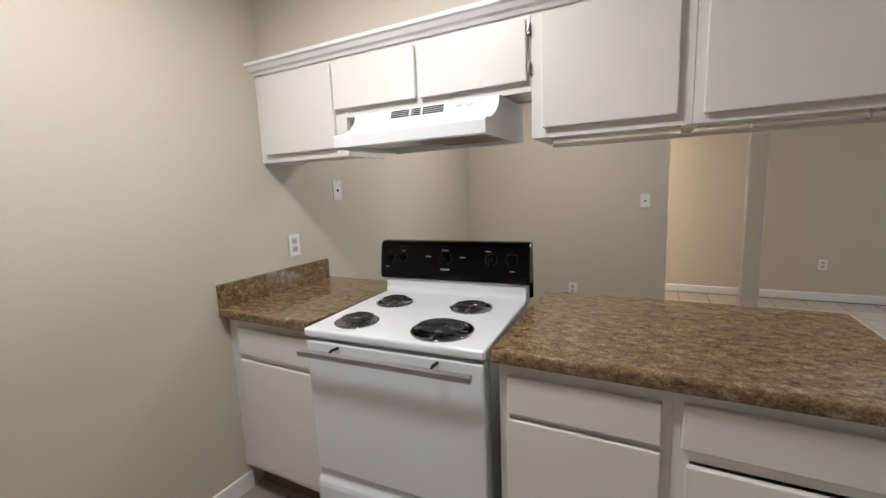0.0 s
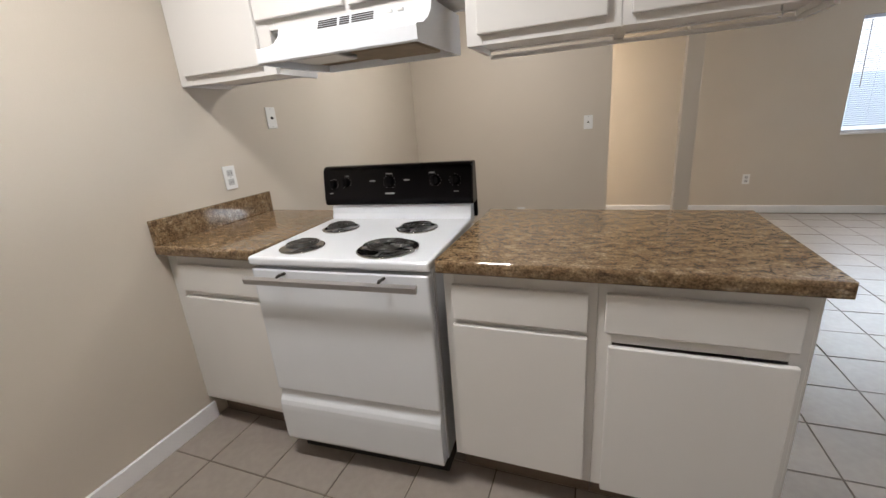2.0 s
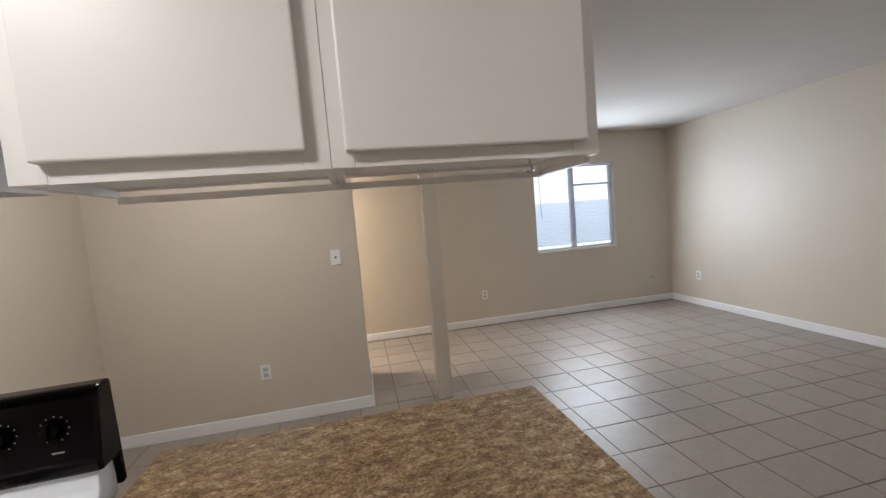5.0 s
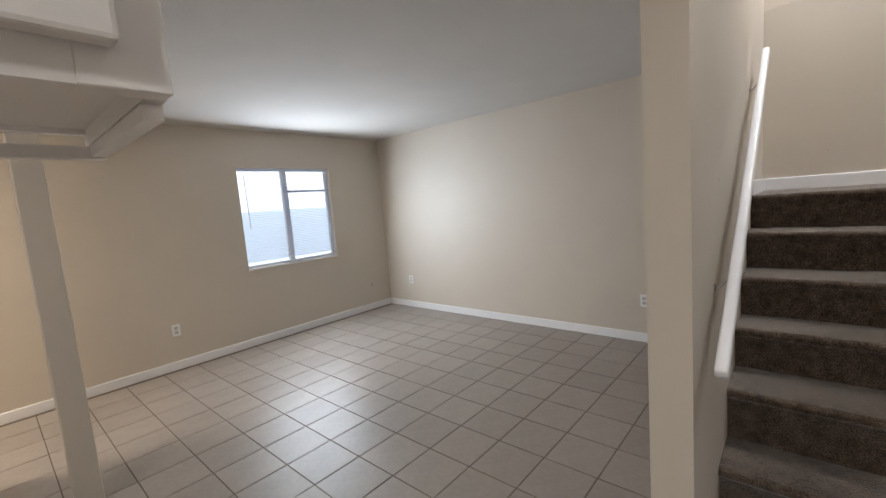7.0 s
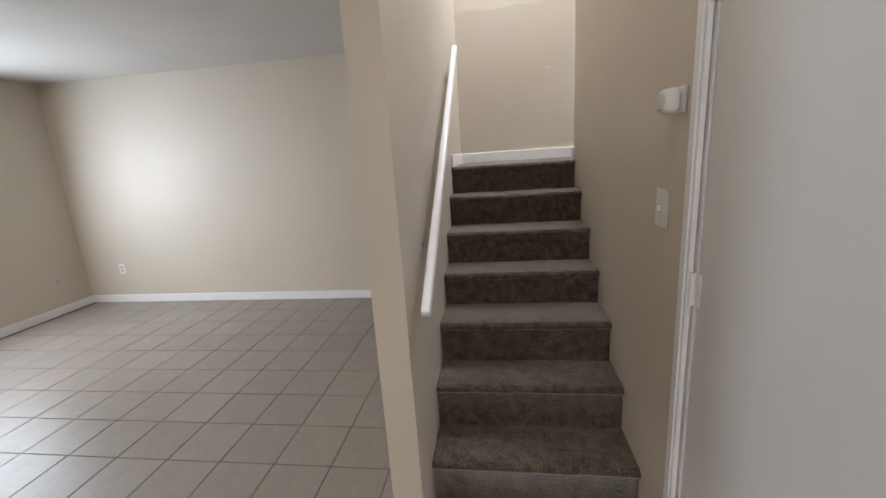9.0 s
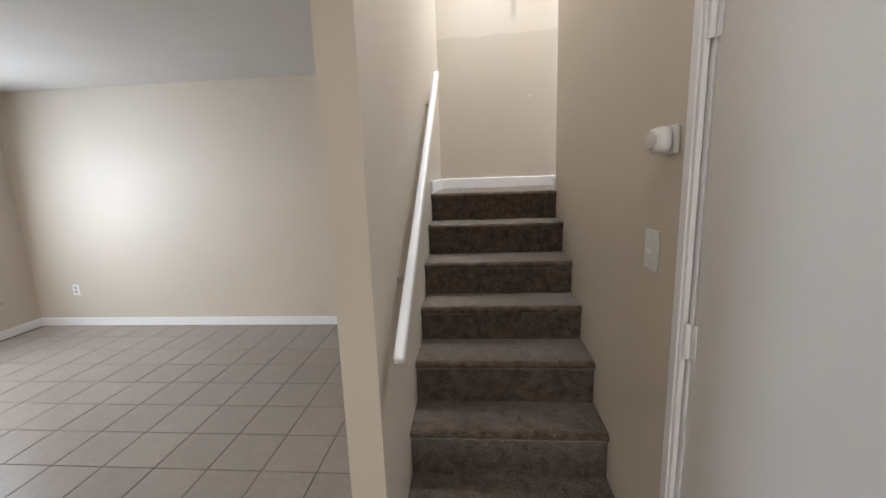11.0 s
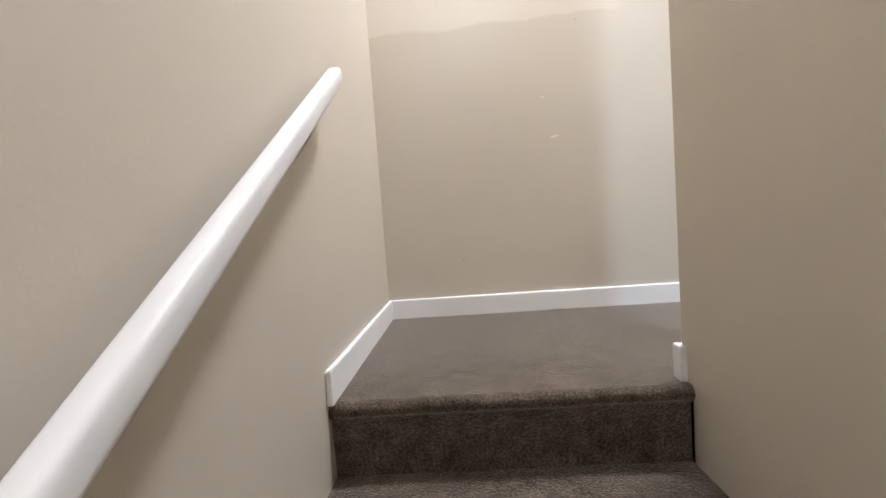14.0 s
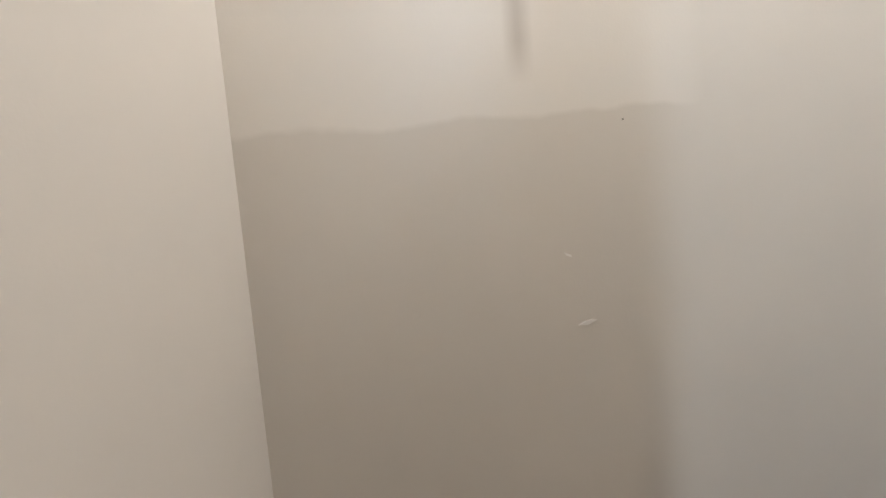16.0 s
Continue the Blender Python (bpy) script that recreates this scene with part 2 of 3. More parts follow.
structure("floor_upper", prism([(4.98, 1.33), (2.9, 2.95), (1.0, 2.95), (1.0, 2.83), (2.85, 2.83), (4.98, 1.17)], "y", -1.6, SRB), CARPET, "carpeted slope of the upper flight")

# landing wall with the uneven band of lighter touch-up paint
pt = PATCHED.node_tree
pb = pt.nodes["Principled BSDF"]
pc = pb.inputs["Base Color"].links[0].from_socket
po = pt.nodes.new("ShaderNodeTexCoord")
px = pt.nodes.new("ShaderNodeSeparateXYZ")
pt.links.new(po.outputs["Object"], px.inputs[0])
pw = pt.nodes.new("ShaderNodeTexNoise")
pw.inputs["Scale"].default_value, pw.inputs["Detail"].default_value = 5.0, 3
pt.links.new(po.outputs["Object"], pw.inputs[0])
p1 = pt.nodes.new("ShaderNodeMath")
p1.operation = "MULTIPLY_ADD"
p1.inputs[1].default_value = 0.06
pt.links.new(pw.outputs[0], p1.inputs[0])
p0 = pt.nodes.new("ShaderNodeMath")
p0.operation = "MULTIPLY_ADD"
p0.inputs[1].default_value = 0.03
pt.links.new(px.outputs["Y"], p0.inputs[0])
pt.links.new(px.outputs["Z"], p0.inputs[2])
pt.links.new(p0.outputs[0], p1.inputs[2])
p2 = pt.nodes.new("ShaderNodeMapRange")
p2.inputs[1].default_value, p2.inputs[2].default_value = 2.583, 2.597
pt.links.new(p1.outputs[0], p2.inputs[0])
p3 = pt.nodes.new("ShaderNodeMix")
p3.data_type, p3.blend_type = "RGBA", "MIX"
pf = pt.nodes.new("ShaderNodeMapRange")
pf.inputs[1].default_value, pf.inputs[2].default_value = -0.82, -0.70
pt.links.new(px.outputs["Y"], pf.inputs[0])
pm = pt.nodes.new("ShaderNodeMath")
pm.operation = "MULTIPLY"
pt.links.new(p2.outputs[0], pm.inputs[0])
pt.links.new(pf.outputs[0], pm.inputs[1])
pt.links.new(pm.outputs[0], p3.inputs[0])
pt.links.new(pc, p3.inputs[6])
p3.inputs[7].default_value = (0.67, 0.61, 0.535, 1)
# a brown run-down stain above the band
s1 = pt.nodes.new("ShaderNodeMath")
s1.operation = "ADD"
s1.inputs[1].default_value = 0.375
pt.links.new(px.outputs["Y"], s1.inputs[0])
s2 = pt.nodes.new("ShaderNodeMath")
s2.operation = "ABSOLUTE"
pt.links.new(s1.outputs[0], s2.inputs[0])
s3 = pt.nodes.new("ShaderNodeMapRange")
s3.inputs[1].default_value, s3.inputs[2].default_value, s3.inputs[3].default_value, s3.inputs[4].default_value = 0.004, 0.035, 0.45, 0
pt.links.new(s2.outputs[0], s3.inputs[0])
s4 = pt.nodes.new("ShaderNodeMapRange")
s4.inputs[1].default_value, s4.inputs[2].default_value = 2.64, 2.73
pt.links.new(px.outputs["Z"], s4.inputs[0])
s5 = pt.nodes.new("ShaderNodeMath")
s5.operation = "MULTIPLY"
pt.links.new(s3.outputs[0], s5.inputs[0])
pt.links.new(s4.outputs[0], s5.inputs[1])
s6 = pt.nodes.new("ShaderNodeMix")
s6.data_type = "RGBA"
pt.links.new(s5.outputs[0], s6.inputs[0])
pt.links.new(p3.outputs[2], s6.inputs[6])
s6.inputs[7].default_value = (0.30, 0.24, 0.18, 1)
pt.links.new(s6.outputs[2], pb.inputs["Base Color"])
structure("wall_landing", box(BACK, -1.6, 0, BACK + 0.1, SL, 4.9), PATCHED, "beige landing wall with uneven touch-up paint and scuffs")

structure("column", box(2.335, 2.793, 0, 2.450, 2.908, CH, bevel=0.004), WALL, "slender beige painted square column on the tile floor")
structure("soffit", box(0, 0.36, 1.985, 2.30, 0.585, CH), WALL, "beige painted soffit above the wall cabinets")


def board_run(name, rows, label="white painted baseboard", h=0.088):
    """Baseboards with an eased top edge; rows of x0, y0, x1, y1, z, and the side that faces the room."""
    for x0, y0, x1, y1, z in rows:
        bm = box(x0, y0, z, x1, y1, z + h)
        top = [e for e in bm.edges if all(v.co.z > z + h - 0.008 for v in e.verts)]
        bmesh.ops.bevel(bm, geom=top, offset=0.006, segments=2, profile=0.5, affect="EDGES")
        structure(name, bm, TRIM, label)


board_run("baseboard", [
    (0.0, -2.7, 0.014, 0.135, 0), (0.0, 0.80, 0.014, BW, 0), (0.014, BW - 0.014, CX, BW, 0),
    (CX, BW - 0.014, CX + 0.014, 3.645, 0), (-1.7, FAR - 0.014, EAST, FAR, 0),
    (EAST - 0.014, SLB + 0.014, EAST, FAR - 0.014, 0), (POST, SLB, EAST, SLB + 0.014, 0),
])
board_run("landing_baseboard", [
    (4.985, SL - 0.014, BACK, SL, LAND), (BACK - 0.014, -1.6, BACK, SL - 0.014, LAND), (WEND, SRB, WEND + 0.014, SR, LAND), (WEND - 0.020, SR, WEND + 0.014, SR + 0.014, LAND)],
    "white painted baseboard round the carpeted landing", 0.082)

# ---- window ----
win = tagged(new("window_1"), "white sliding window with lowered mini blinds, bright daylight outside", kind="structure")
YW = FAR + 0.075
part("window_frame", boxes((WX0, YW, WZ0, WX1, YW + 0.04, WZ0 + 0.022), (WX0, YW, WZ1 - 0.022, WX1, YW + 0.04, WZ1),
     (WX0, YW, WZ0 + 0.022, WX0 + 0.022, YW + 0.04, WZ1 - 0.022), (WX1 - 0.022, YW, WZ0 + 0.022, WX1, YW + 0.04, WZ1 - 0.022),
     (4.706, YW - 0.005, WZ0 + 0.022, 4.77, YW + 0.04, WZ1 - 0.022)), TRIM, win)
part("glazing_bar", box(4.77, YW + 0.008, 1.725, WX1 - 0.022, YW + 0.03, 1.75), TRIM, win)
for a, b in ((WX0 + 0.022, 4.706), (4.77, WX1 - 0.022)):
    o = part("pane", box(a, YW + 0.016, WZ0 + 0.022, b, YW + 0.02, WZ1 - 0.022), GLASS, win)
    o.visible_shadow = False
part("window_sill", box(WX0, FAR - 0.012, WZ0 - 0.018, WX1, YW, WZ0 + 0.002, bevel=0.003), TRIM, win)
blind = thing("window_blind", "white mini blind with open horizontal slats in the window", "blind")
part("headrail", box(WX0 + 0.015, FAR + 0.012, WZ1 - 0.035, WX1 - 0.015, FAR + 0.045, WZ1 - 0.004, bevel=0.003), BLIND, blind)
part("bottom_rail", box(WX0 + 0.015, FAR + 0.018, 0.945, WX1 - 0.015, FAR + 0.038, 0.957, bevel=0.003), BLIND, blind)
slat_mesh = None
for i in range(48):
    z = 0.972 + i * 0.0210
    if slat_mesh is None:
        s = part("slat", moved(box(WX0 + 0.018, -0.012, -0.0005, WX1 - 0.018, 0.012, 0.0005), Matrix.Identity(4)), BLIND, blind)
        slat_mesh = s.data
    else:
        s = new("slat", slat_mesh)
        s.parent = blind
    s.matrix_basis = pose(0, FAR + 0.028, z, 24)
part("wand", tube([(4.23, FAR + 0.006, 1.97), (4.24, FAR + 0.004, 1.33)], 0.004, 6), PRINT, blind, "thin grey tilt wand")
for x in (4.36, 5.08):
    part("cord", tube([(x, FAR + 0.028, 0.95), (x, FAR + 0.028, 1.98)], 0.0015, 5), BLIND, blind)

# emissive panels beyond the glass: daylight on wall and garden is put in as glow
OUT = glow("wall_glow", (0.88, 0.92, 1.0), 2.3)
structure("backdrop", box(1.0, 8.2, -1, 6.1, 8.3, 5), OUT, "pale glowing panel standing for a sunlit wall outside the window")
structure("backdrop_garden", box(5.0, 7.6, -1, 9.5, 7.7, 1.55), glow("garden_glow", (0.68, 0.83, 1.0), 1.7), "glowing panel standing for a hazy bluish-green garden outside the window")
structure("backdrop_sky", box(-6, 12, -1, 16, 12.1, 9), glow("sky_glow", (0.88, 0.94, 1.0), 2.4), "glowing panel standing for a bright hazy sky")
structure("ground", box(-40, FAR + 0.2, -0.5, 60, 60, -0.4), mat("pale_paving", (0.4, 0.38, 0.35), 0.9, bump=0.3), "pale outdoor paving")

# ---- kitchen: base cabinets and worktops ----


def front(name, x0, z0, x1, z1, y, parent, tilt=0.0, label=""):
    """A slab door or drawer front with eased edges, face at y."""
    bm = box(x0, y, z0, x1, y + 0.019, z1, bevel=0.004)
    if tilt:
        c = Vector((x0, y, z0))
        moved(bm, Matrix.Translation(c) @ Matrix.Rotation(radians(tilt), 4, "Y") @ Matrix.Translation(-c))
    return part(name, bm, CAB, parent, label)


def base_unit(x0, x1, label, stiles, fronts):
    u = thing("base_cabinet", label, "cabinet", "kitchen base cabinets")
    part("side_panel", box(x0, 0.075, 0.13, x0 + 0.016, 0.665, 0.865), CAB, u)
    part("side_panel", box(x1 - 0.016, 0.075, 0.13, x1, 0.665, 0.865), CAB, u)
    part("back_panel", box(x0 + 0.016, 0.64, 0.13, x1 - 0.016, 0.665, 0.865), CAB, u)
    part("bottom_panel", box(x0 + 0.016, 0.075, 0.13, x1 - 0.016, 0.64, 0.146), CAB, u)
    part("inside_shelf", box(x0 + 0.018, 0.1, 0.45, x1 - 0.018, 0.638, 0.462), CABIN, u)
    for a, b in stiles:
        part("stile", box(a, 0.055, 0.13, b, 0.0745, 0.865, bevel=0.001, seg=1), CAB, u)
    a0, b0 = stiles[0][1], stiles[-1][0]
    for z0, z1 in ((0.818, 0.865), (0.13, 0.17), (0.669, 0.72)):
        part("rail", box(a0, 0.056, z0, b0, 0.074, z1), CAB, u)
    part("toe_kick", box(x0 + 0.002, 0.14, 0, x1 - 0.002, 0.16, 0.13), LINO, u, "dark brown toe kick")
    for nm, fx0, fz0, fx1, fz1, tilt in fronts:
        front(nm, fx0, fz0, fx1, fz1, 0.034, u, tilt)
    return u


base_unit(0.003, 0.54, "white painted base cabinet between side wall and stove", [(0.003, 0.06), (0.50, 0.54)],
          [("drawer_front", 0.075, 0.703, 0.53, 0.826, 0), ("door", 0.075, 0.165, 0.53, 0.677, 0)])
base_unit(1.285, 1.757, "white painted base cabinet with drawer beside the stove", [(1.285, 1.322), (1.718, 1.757)],
          [("drawer_front", 1.315, 0.702, 1.733, 0.824, 0), ("door", 1.312, 0.150, 1.733, 0.683, 0)])
end = base_unit(1.758, 2.262, "white painted end base cabinet with its door sagging ajar", [(1.758, 1.80), (2.222, 2.262)],
                [("drawer_front", 1.778, 0.708, 2.236, 0.831, 0.6), ("door", 1.788, 0.128, 2.242, 0.664, 0.25)])
part("end_panel", box(2.262, 0.056, 0.0, 2.269, 0.668, 0.866), CAB, end)
part("back_panel", box(1.285, 0.666, 0.0, 2.269, 0.678, 0.866), CAB, end)


def top_slab(name, x0, y0, x1, y1, label):
    bm = box(x0, y0, 0.869, x1, y1, 0.911)
    es = [e for e in bm.edges if all(abs(v.co.y - y0) < 1e-4 for v in e.verts)]
    bmesh.ops.bevel(bm, geom=es, offset=0.011, segments=4, profile=0.5, affect="EDGES")
    return tagged(part(name, bm, GRANITE), label, "worktop")


top_slab("worktop", 0.002, 0.008, 0.545, 0.70, "polished brown granite worktop in the corner by the wall")
top_slab("worktop", 1.274, 0.008, 2.303, 0.745, "polished brown granite peninsula worktop with overhanging end")
tagged(part("backsplash", box(0.002, 0.012, 0.9115, 0.022, 0.70, 1.017, bevel=0.003), GRANITE), "low brown granite backsplash strip on the side wall", "backsplash")

# ---- stove ----
stove = thing("stove", "white freestanding electric coil range with black control panel", "stove")
SW, SD = 0.70, 0.625
part("body", box(0.004, 0.035, 0.10, SW - 0.004, SD, 0.872, bevel=0.004), ENAMEL, stove)
part("base", box(0.02, 0.07, 0.0, SW - 0.02, SD - 0.02, 0.10), DARK, stove, "dark recessed base")
bm = box(0, -0.012, 0.874, SW, SD - 0.055, 0.908, bevel=0.010, seg=3)
part("cooktop", bm, ENAMEL, stove)
oven = part("oven_door", box(0.006, -0.008, 0.345, SW - 0.006, 0.033, 0.862, bevel=0.007, seg=3), ENAMEL, stove)
bar = part("handle", prism([(-0.062, 0.822), (-0.050, 0.826), (-0.046, 0.842), (-0.050, 0.848), (-0.066, 0.842)], "x", 0.012, SW - 0.03), STEEL, oven, "grey metal oven handle bar")
for x in (0.15, SW - 0.16):
    part("handle_bracket", tube([(x, -0.052, 0.846), (x, -0.045, 0.852), (x, -0.005, 0.848)], 0.0055, 8), DARK, oven)
part("storage_drawer", prism([(0.033, 0.336), (0.008, 0.336), (0.005, 0.326), (-0.002, 0.308), (-0.011, 0.294), (-0.016, 0.276), (-0.017, 0.255), (-0.014, 0.120), (-0.009, 0.106), (0.033, 0.105)], "x", 0.008, SW - 0.008, bevel=0.0025), ENAMEL, stove)
part("side_trim", box(SW - 0.003, 0.03, 0.12, SW + 0.001, 0.045, 0.86), STEEL, stove)
part("backguard", prism([(SD - 0.065, 0.905), (SD - 0.052, 0.93), (SD - 0.045, 0.985), (SD + 0.015, 0.985), (SD + 0.015, 0.88), (SD - 0.065, 0.88)], "x", 0.004, SW - 0.004, bevel=0.003), ENAMEL, stove)
panel = part("control_panel", prism([(SD - 0.062, 0.972), (SD - 0.066, 1.0), (SD - 0.045, 1.135), (SD - 0.028, 1.152), (SD + 0.018, 1.152), (SD + 0.022, 0.90), (SD + 0.016, 0.90), (SD + 0.005, 0.972)], "x", -0.022, SW + 0.012, bevel=0.008), BLACK, stove, "glossy black control panel")


def on_panel(x, z):
    """The pose on the sloping face of the control panel."""
    y = SD - 0.066 + (z - 1.0) * (0.021 / 0.135)
    return pose(x, y - 0.001, z, 0) @ Matrix.Rotation(radians(-8.8), 4, "X")


for x, z, r in ((0.035, 1.072, 0.019), (0.105, 1.078, 0.019), (0.325, 1.078, 0.024), (0.545, 1.078, 0.021), (0.635, 1.078, 0.021)):
    k = part("knob", lathe([(r * 0.2, -0.024), (r * 0.75, -0.022), (r * 0.85, -0.008), (r, 0.0)], 18, "y"), BLACK, panel)
    k.matrix_basis = on_panel(x, z)
    g = part("knob_grip", box(-0.0035, -0.032, -r * 0.8, 0.0035, -0.018, r * 0.8, bevel=0.0015), BLACK, k)
    bm = bmesh.new()
    for q in range(11):
        t = radians(-150 + q * 30)
        c = Matrix.Translation((math.sin(t) * r * 1.25, -0.0015, math.cos(t) * r * 1.25))
        box_into(bm, c.translation.x - 0.0011, -0.0018, c.translation.z - 0.0011, c.translation.x + 0.0011, -0.0006, c.translation.z + 0.0011)
    d = part("dial_marks", bm, PRINT, panel)
    d.matrix_basis = on_panel(x, z)
for x, z, w, h in ((0.325, 1.113, 0.034, 0.004), (0.24, 1.083, 0.03, 0.005), (0.41, 1.083, 0.028, 0.005), (0.325, 1.026, 0.045, 0.007), (0.53, 1.112, 0.026, 0.005),
                   (0.64, 1.03, 0.022, 0.003), (0.02, 1.03, 0.02, 0.003), (0.11, 1.108, 0.02, 0.003)):
    b = part("print_bar", box(-w / 2, -0.0018, -h / 2, w / 2, -0.0006, h / 2), PRINT, panel)
    b.matrix_basis = on_panel(x, z)


def burner(x, y, r, tilt):
    e = part("burner", lathe([(r * 1.12, 0.908), (r * 1.14, 0.913), (r * 1.08, 0.9145), (r * 0.98, 0.910), (r * 0.55, 0.9095), (0.02, 0.9092), (0.018, 0.9085)], 36), CHROME, stove, "chrome drip bowl with black coil")
    smooth(e)
    e.matrix_basis = pose(x, y, 0)
    pts = []
    for i in range(150):
        t = i / 149
        a = t * 2 * math.pi * 4.2
        rr = r * (0.20 + 0.64 * t)
        pts.append((rr * math.cos(a), rr * math.sin(a), 0.9255))
    pts.append((r * 1.1, 0.03, 0.914))
    c = smooth(part("coil", tube(pts, r * 0.055, 8, 0.8), COIL, e))
    c.matrix_basis = Matrix.Translation((0, 0, 0.92)) @ Euler((radians(tilt), radians(tilt * 0.6), tilt)).to_matrix().to_4x4() @ Matrix.Translation((0, 0, -0.9195))
    part("coil_bracket", boxes(*[(-0.003, -r * 0.95, 0.9125, 0.003, r * 0.95, 0.9165), (-r * 0.95, -0.003, 0.9125, -0.0031, 0.003, 0.9165), (0.0031, -0.003, 0.9125, r * 0.95, 0.003, 0.9165)]), STEEL, e)


burner(0.155, 0.108, 0.074, 1.0)
burner(0.162, 0.378, 0.071, 1.2)
burner(0.505, 0.116, 0.098, 2.2)
burner(0.512, 0.392, 0.076, 3.0)
stove.matrix_basis = pose(0.562, -0.028, 0, 0, 0, 3.0)

# ---- wall cabinets and hood ----
UF, UB, UZ, UT = 0.328, 0.592, 1.548, 1.95


def wall_unit(x0, x1, z0, label, stiles, doors):
    u = thing("wall_cabinet", label, "cabinet", "kitchen wall cabinets")
    for a in (x0, x1 - 0.015):
        part("side_panel", box(a, UF + 0.02, z0, a + 0.015, UB, UT), CAB, u)
    part("back_panel", box(x0 + 0.015, UB - 0.012, z0 + 0.012, x1 - 0.015, UB, UT), CAB, u)
    part("bottom_panel", box(x0 + 0.015, UF + 0.02, z0 + 0.018, x1 - 0.015, UB - 0.012, z0 + 0.032), CAB, u)
    part("top_panel", box(x0 + 0.015, UF + 0.02, UT - 0.012, x1 - 0.015, UB - 0.012, UT), CAB, u)
    for a, b in stiles:
        part("stile", box(a, UF, z0, b, UF + 0.019, UT, bevel=0.001, seg=1), CAB, u)
    for (a, b), (c, d) in zip(stiles, stiles[1:]):
        part("rail", box(b, UF + 0.0005, z0, c, UF + 0.0185, z0 + 0.045), CAB, u)
        part("rail", box(b, UF + 0.0005, UT - 0.02, c, UF + 0.0185, UT), CAB, u)
    for dx0, dz0, dx1, dz1, tilt in doors:
        front("door", dx0, dz0, dx1, dz1, UF - 0.0205, u, tilt)
    return u


wall_unit(0.003, 0.535, UZ, "white wall cabinet against the side wall", [(0.003, 0.075), (0.475, 0.535)], [(0.055, 1.583, 0.478, 1.935, 0)])
hoodcab = wall_unit(0.536, 1.322, 1.702, "white short wall cabinet with two doors above the hood", [(0.536, 0.56), (0.88, 0.91), (1.285, 1.322)],
                    [(0.487, 1.738, 0.884, 1.925, 0.4), (0.902, 1.732, 1.312, 1.925, -0.3)])
for z in (1.76, 1.88):
    part("hinge", boxes((1.313, UF - 0.014, z, 1.322, UF - 0.001, z + 0.035), (1.315, UF - 0.02, z + 0.008, 1.320, UF - 0.014, z + 0.027)), STEEL, hoodcab)
ru = wall_unit(1.323, 1.79, UZ, "white wall cabinet over the peninsula", [(1.323, 1.375), (1.745, 1.79)], [(1.362, 1.578, 1.752, 1.935, 0)])
ru2 = wall_unit(1.791, 2.30, UZ, "white end wall cabinet over the peninsula", [(1.791, 1.83), (2.245, 2.30)], [(1.815, 1.573, 2.268, 1.935, 0)])
part("bottom_molding", boxes((1.80, UB - 0.016, 1.533, 2.30, UB, UZ - 0.001), (2.286, UF + 0.03, 1.535, 2.30, UB - 0.017, UZ - 0.001)), CAB, ru2)
part("bottom_molding", box(1.34, UB - 0.016, 1.533, 1.7995, UB, UZ - 0.001), CAB, ru)
hook = tagged(part("cup_hook", tube([(2.20, 0.43, 1.567), (2.20, 0.43, 1.548), (2.205, 0.43, 1.537), (2.20, 0.43, 1.529), (2.192, 0.43, 1.533)], 0.0025, 6), STEEL), "small metal cup hook under the wall cabinet", "hook")
crown = structure("crown_trim", prism([(0.352, 1.948), (0.318, 1.948), (0.312, 1.958), (0.300, 1.965), (0.290, 1.980), (0.280, 1.986), (0.280, 1.999), (0.360, 1.999), (0.360, 1.948)], "x", 0.0, 2.312), TRIM, "white painted crown trim along the wall cabinets")

hood = thing("range_hood", "white under-cabinet range hood with slotted vents", "range hood")
HP = [(0.155, 1.556), (0.150, 1.561), (0.150, 1.602), (0.156, 1.607), (0.205, 1.616), (0.248, 1.637), (0.277, 1.664), (0.290, 1.699)]
inner = [(0.300, 1.699), (0.286, 1.66), (0.255, 1.63), (0.205, 1.610), (0.160, 1.600), (0.160, 1.556)]
part("shell", prism(HP + inner, "x", 0.612, 1.212), ENAMEL, hood)
side = HP + [(0.575, 1.699), (0.575, 1.560), (0.40, 1.556)]
for a, b in ((0.606, 0.612), (1.212, 1.218)):
    part("side_panel", prism(side, "x", a, b), ENAMEL, hood)
part("back", box(0.612, 0.569, 1.560, 1.212, 0.575, 1.699), ENAMEL, hood)
part("underside", box(0.613, 0.161, 1.588, 1.211, 0.568, 1.592), GREASE, hood, "greasy brown underside")
part("filter", box(0.93, 0.24, 1.566, 1.17, 0.48, 1.5875, bevel=0.004), GREASE, hood, "greasy brown filter")
part("light_cover", box(0.66, 0.25, 1.570, 0.86, 0.40, 1.5875, bevel=0.004), STEEL, hood)
for x0, x1 in ((0.785, 0.865), (0.875, 0.915), (0.925, 1.01)):
    for i in range(4):
        z = 1.6665 + i * 0.0072
        y = 0.277 + (z - 1.664) * 0.37
        part("vent_slot", box(x0, y - 0.0022, z, x1, y + 0.002, z + 0.0034), DARK, hood)
for x in (1.06, 1.10):
    part("switch", box(x, 0.276, 1.676, x + 0.022, 0.284, 1.687, bevel=0.002), PLATE, hood)

hood.location = (0.006, 0, 0.001)

# ---- plates on walls ----


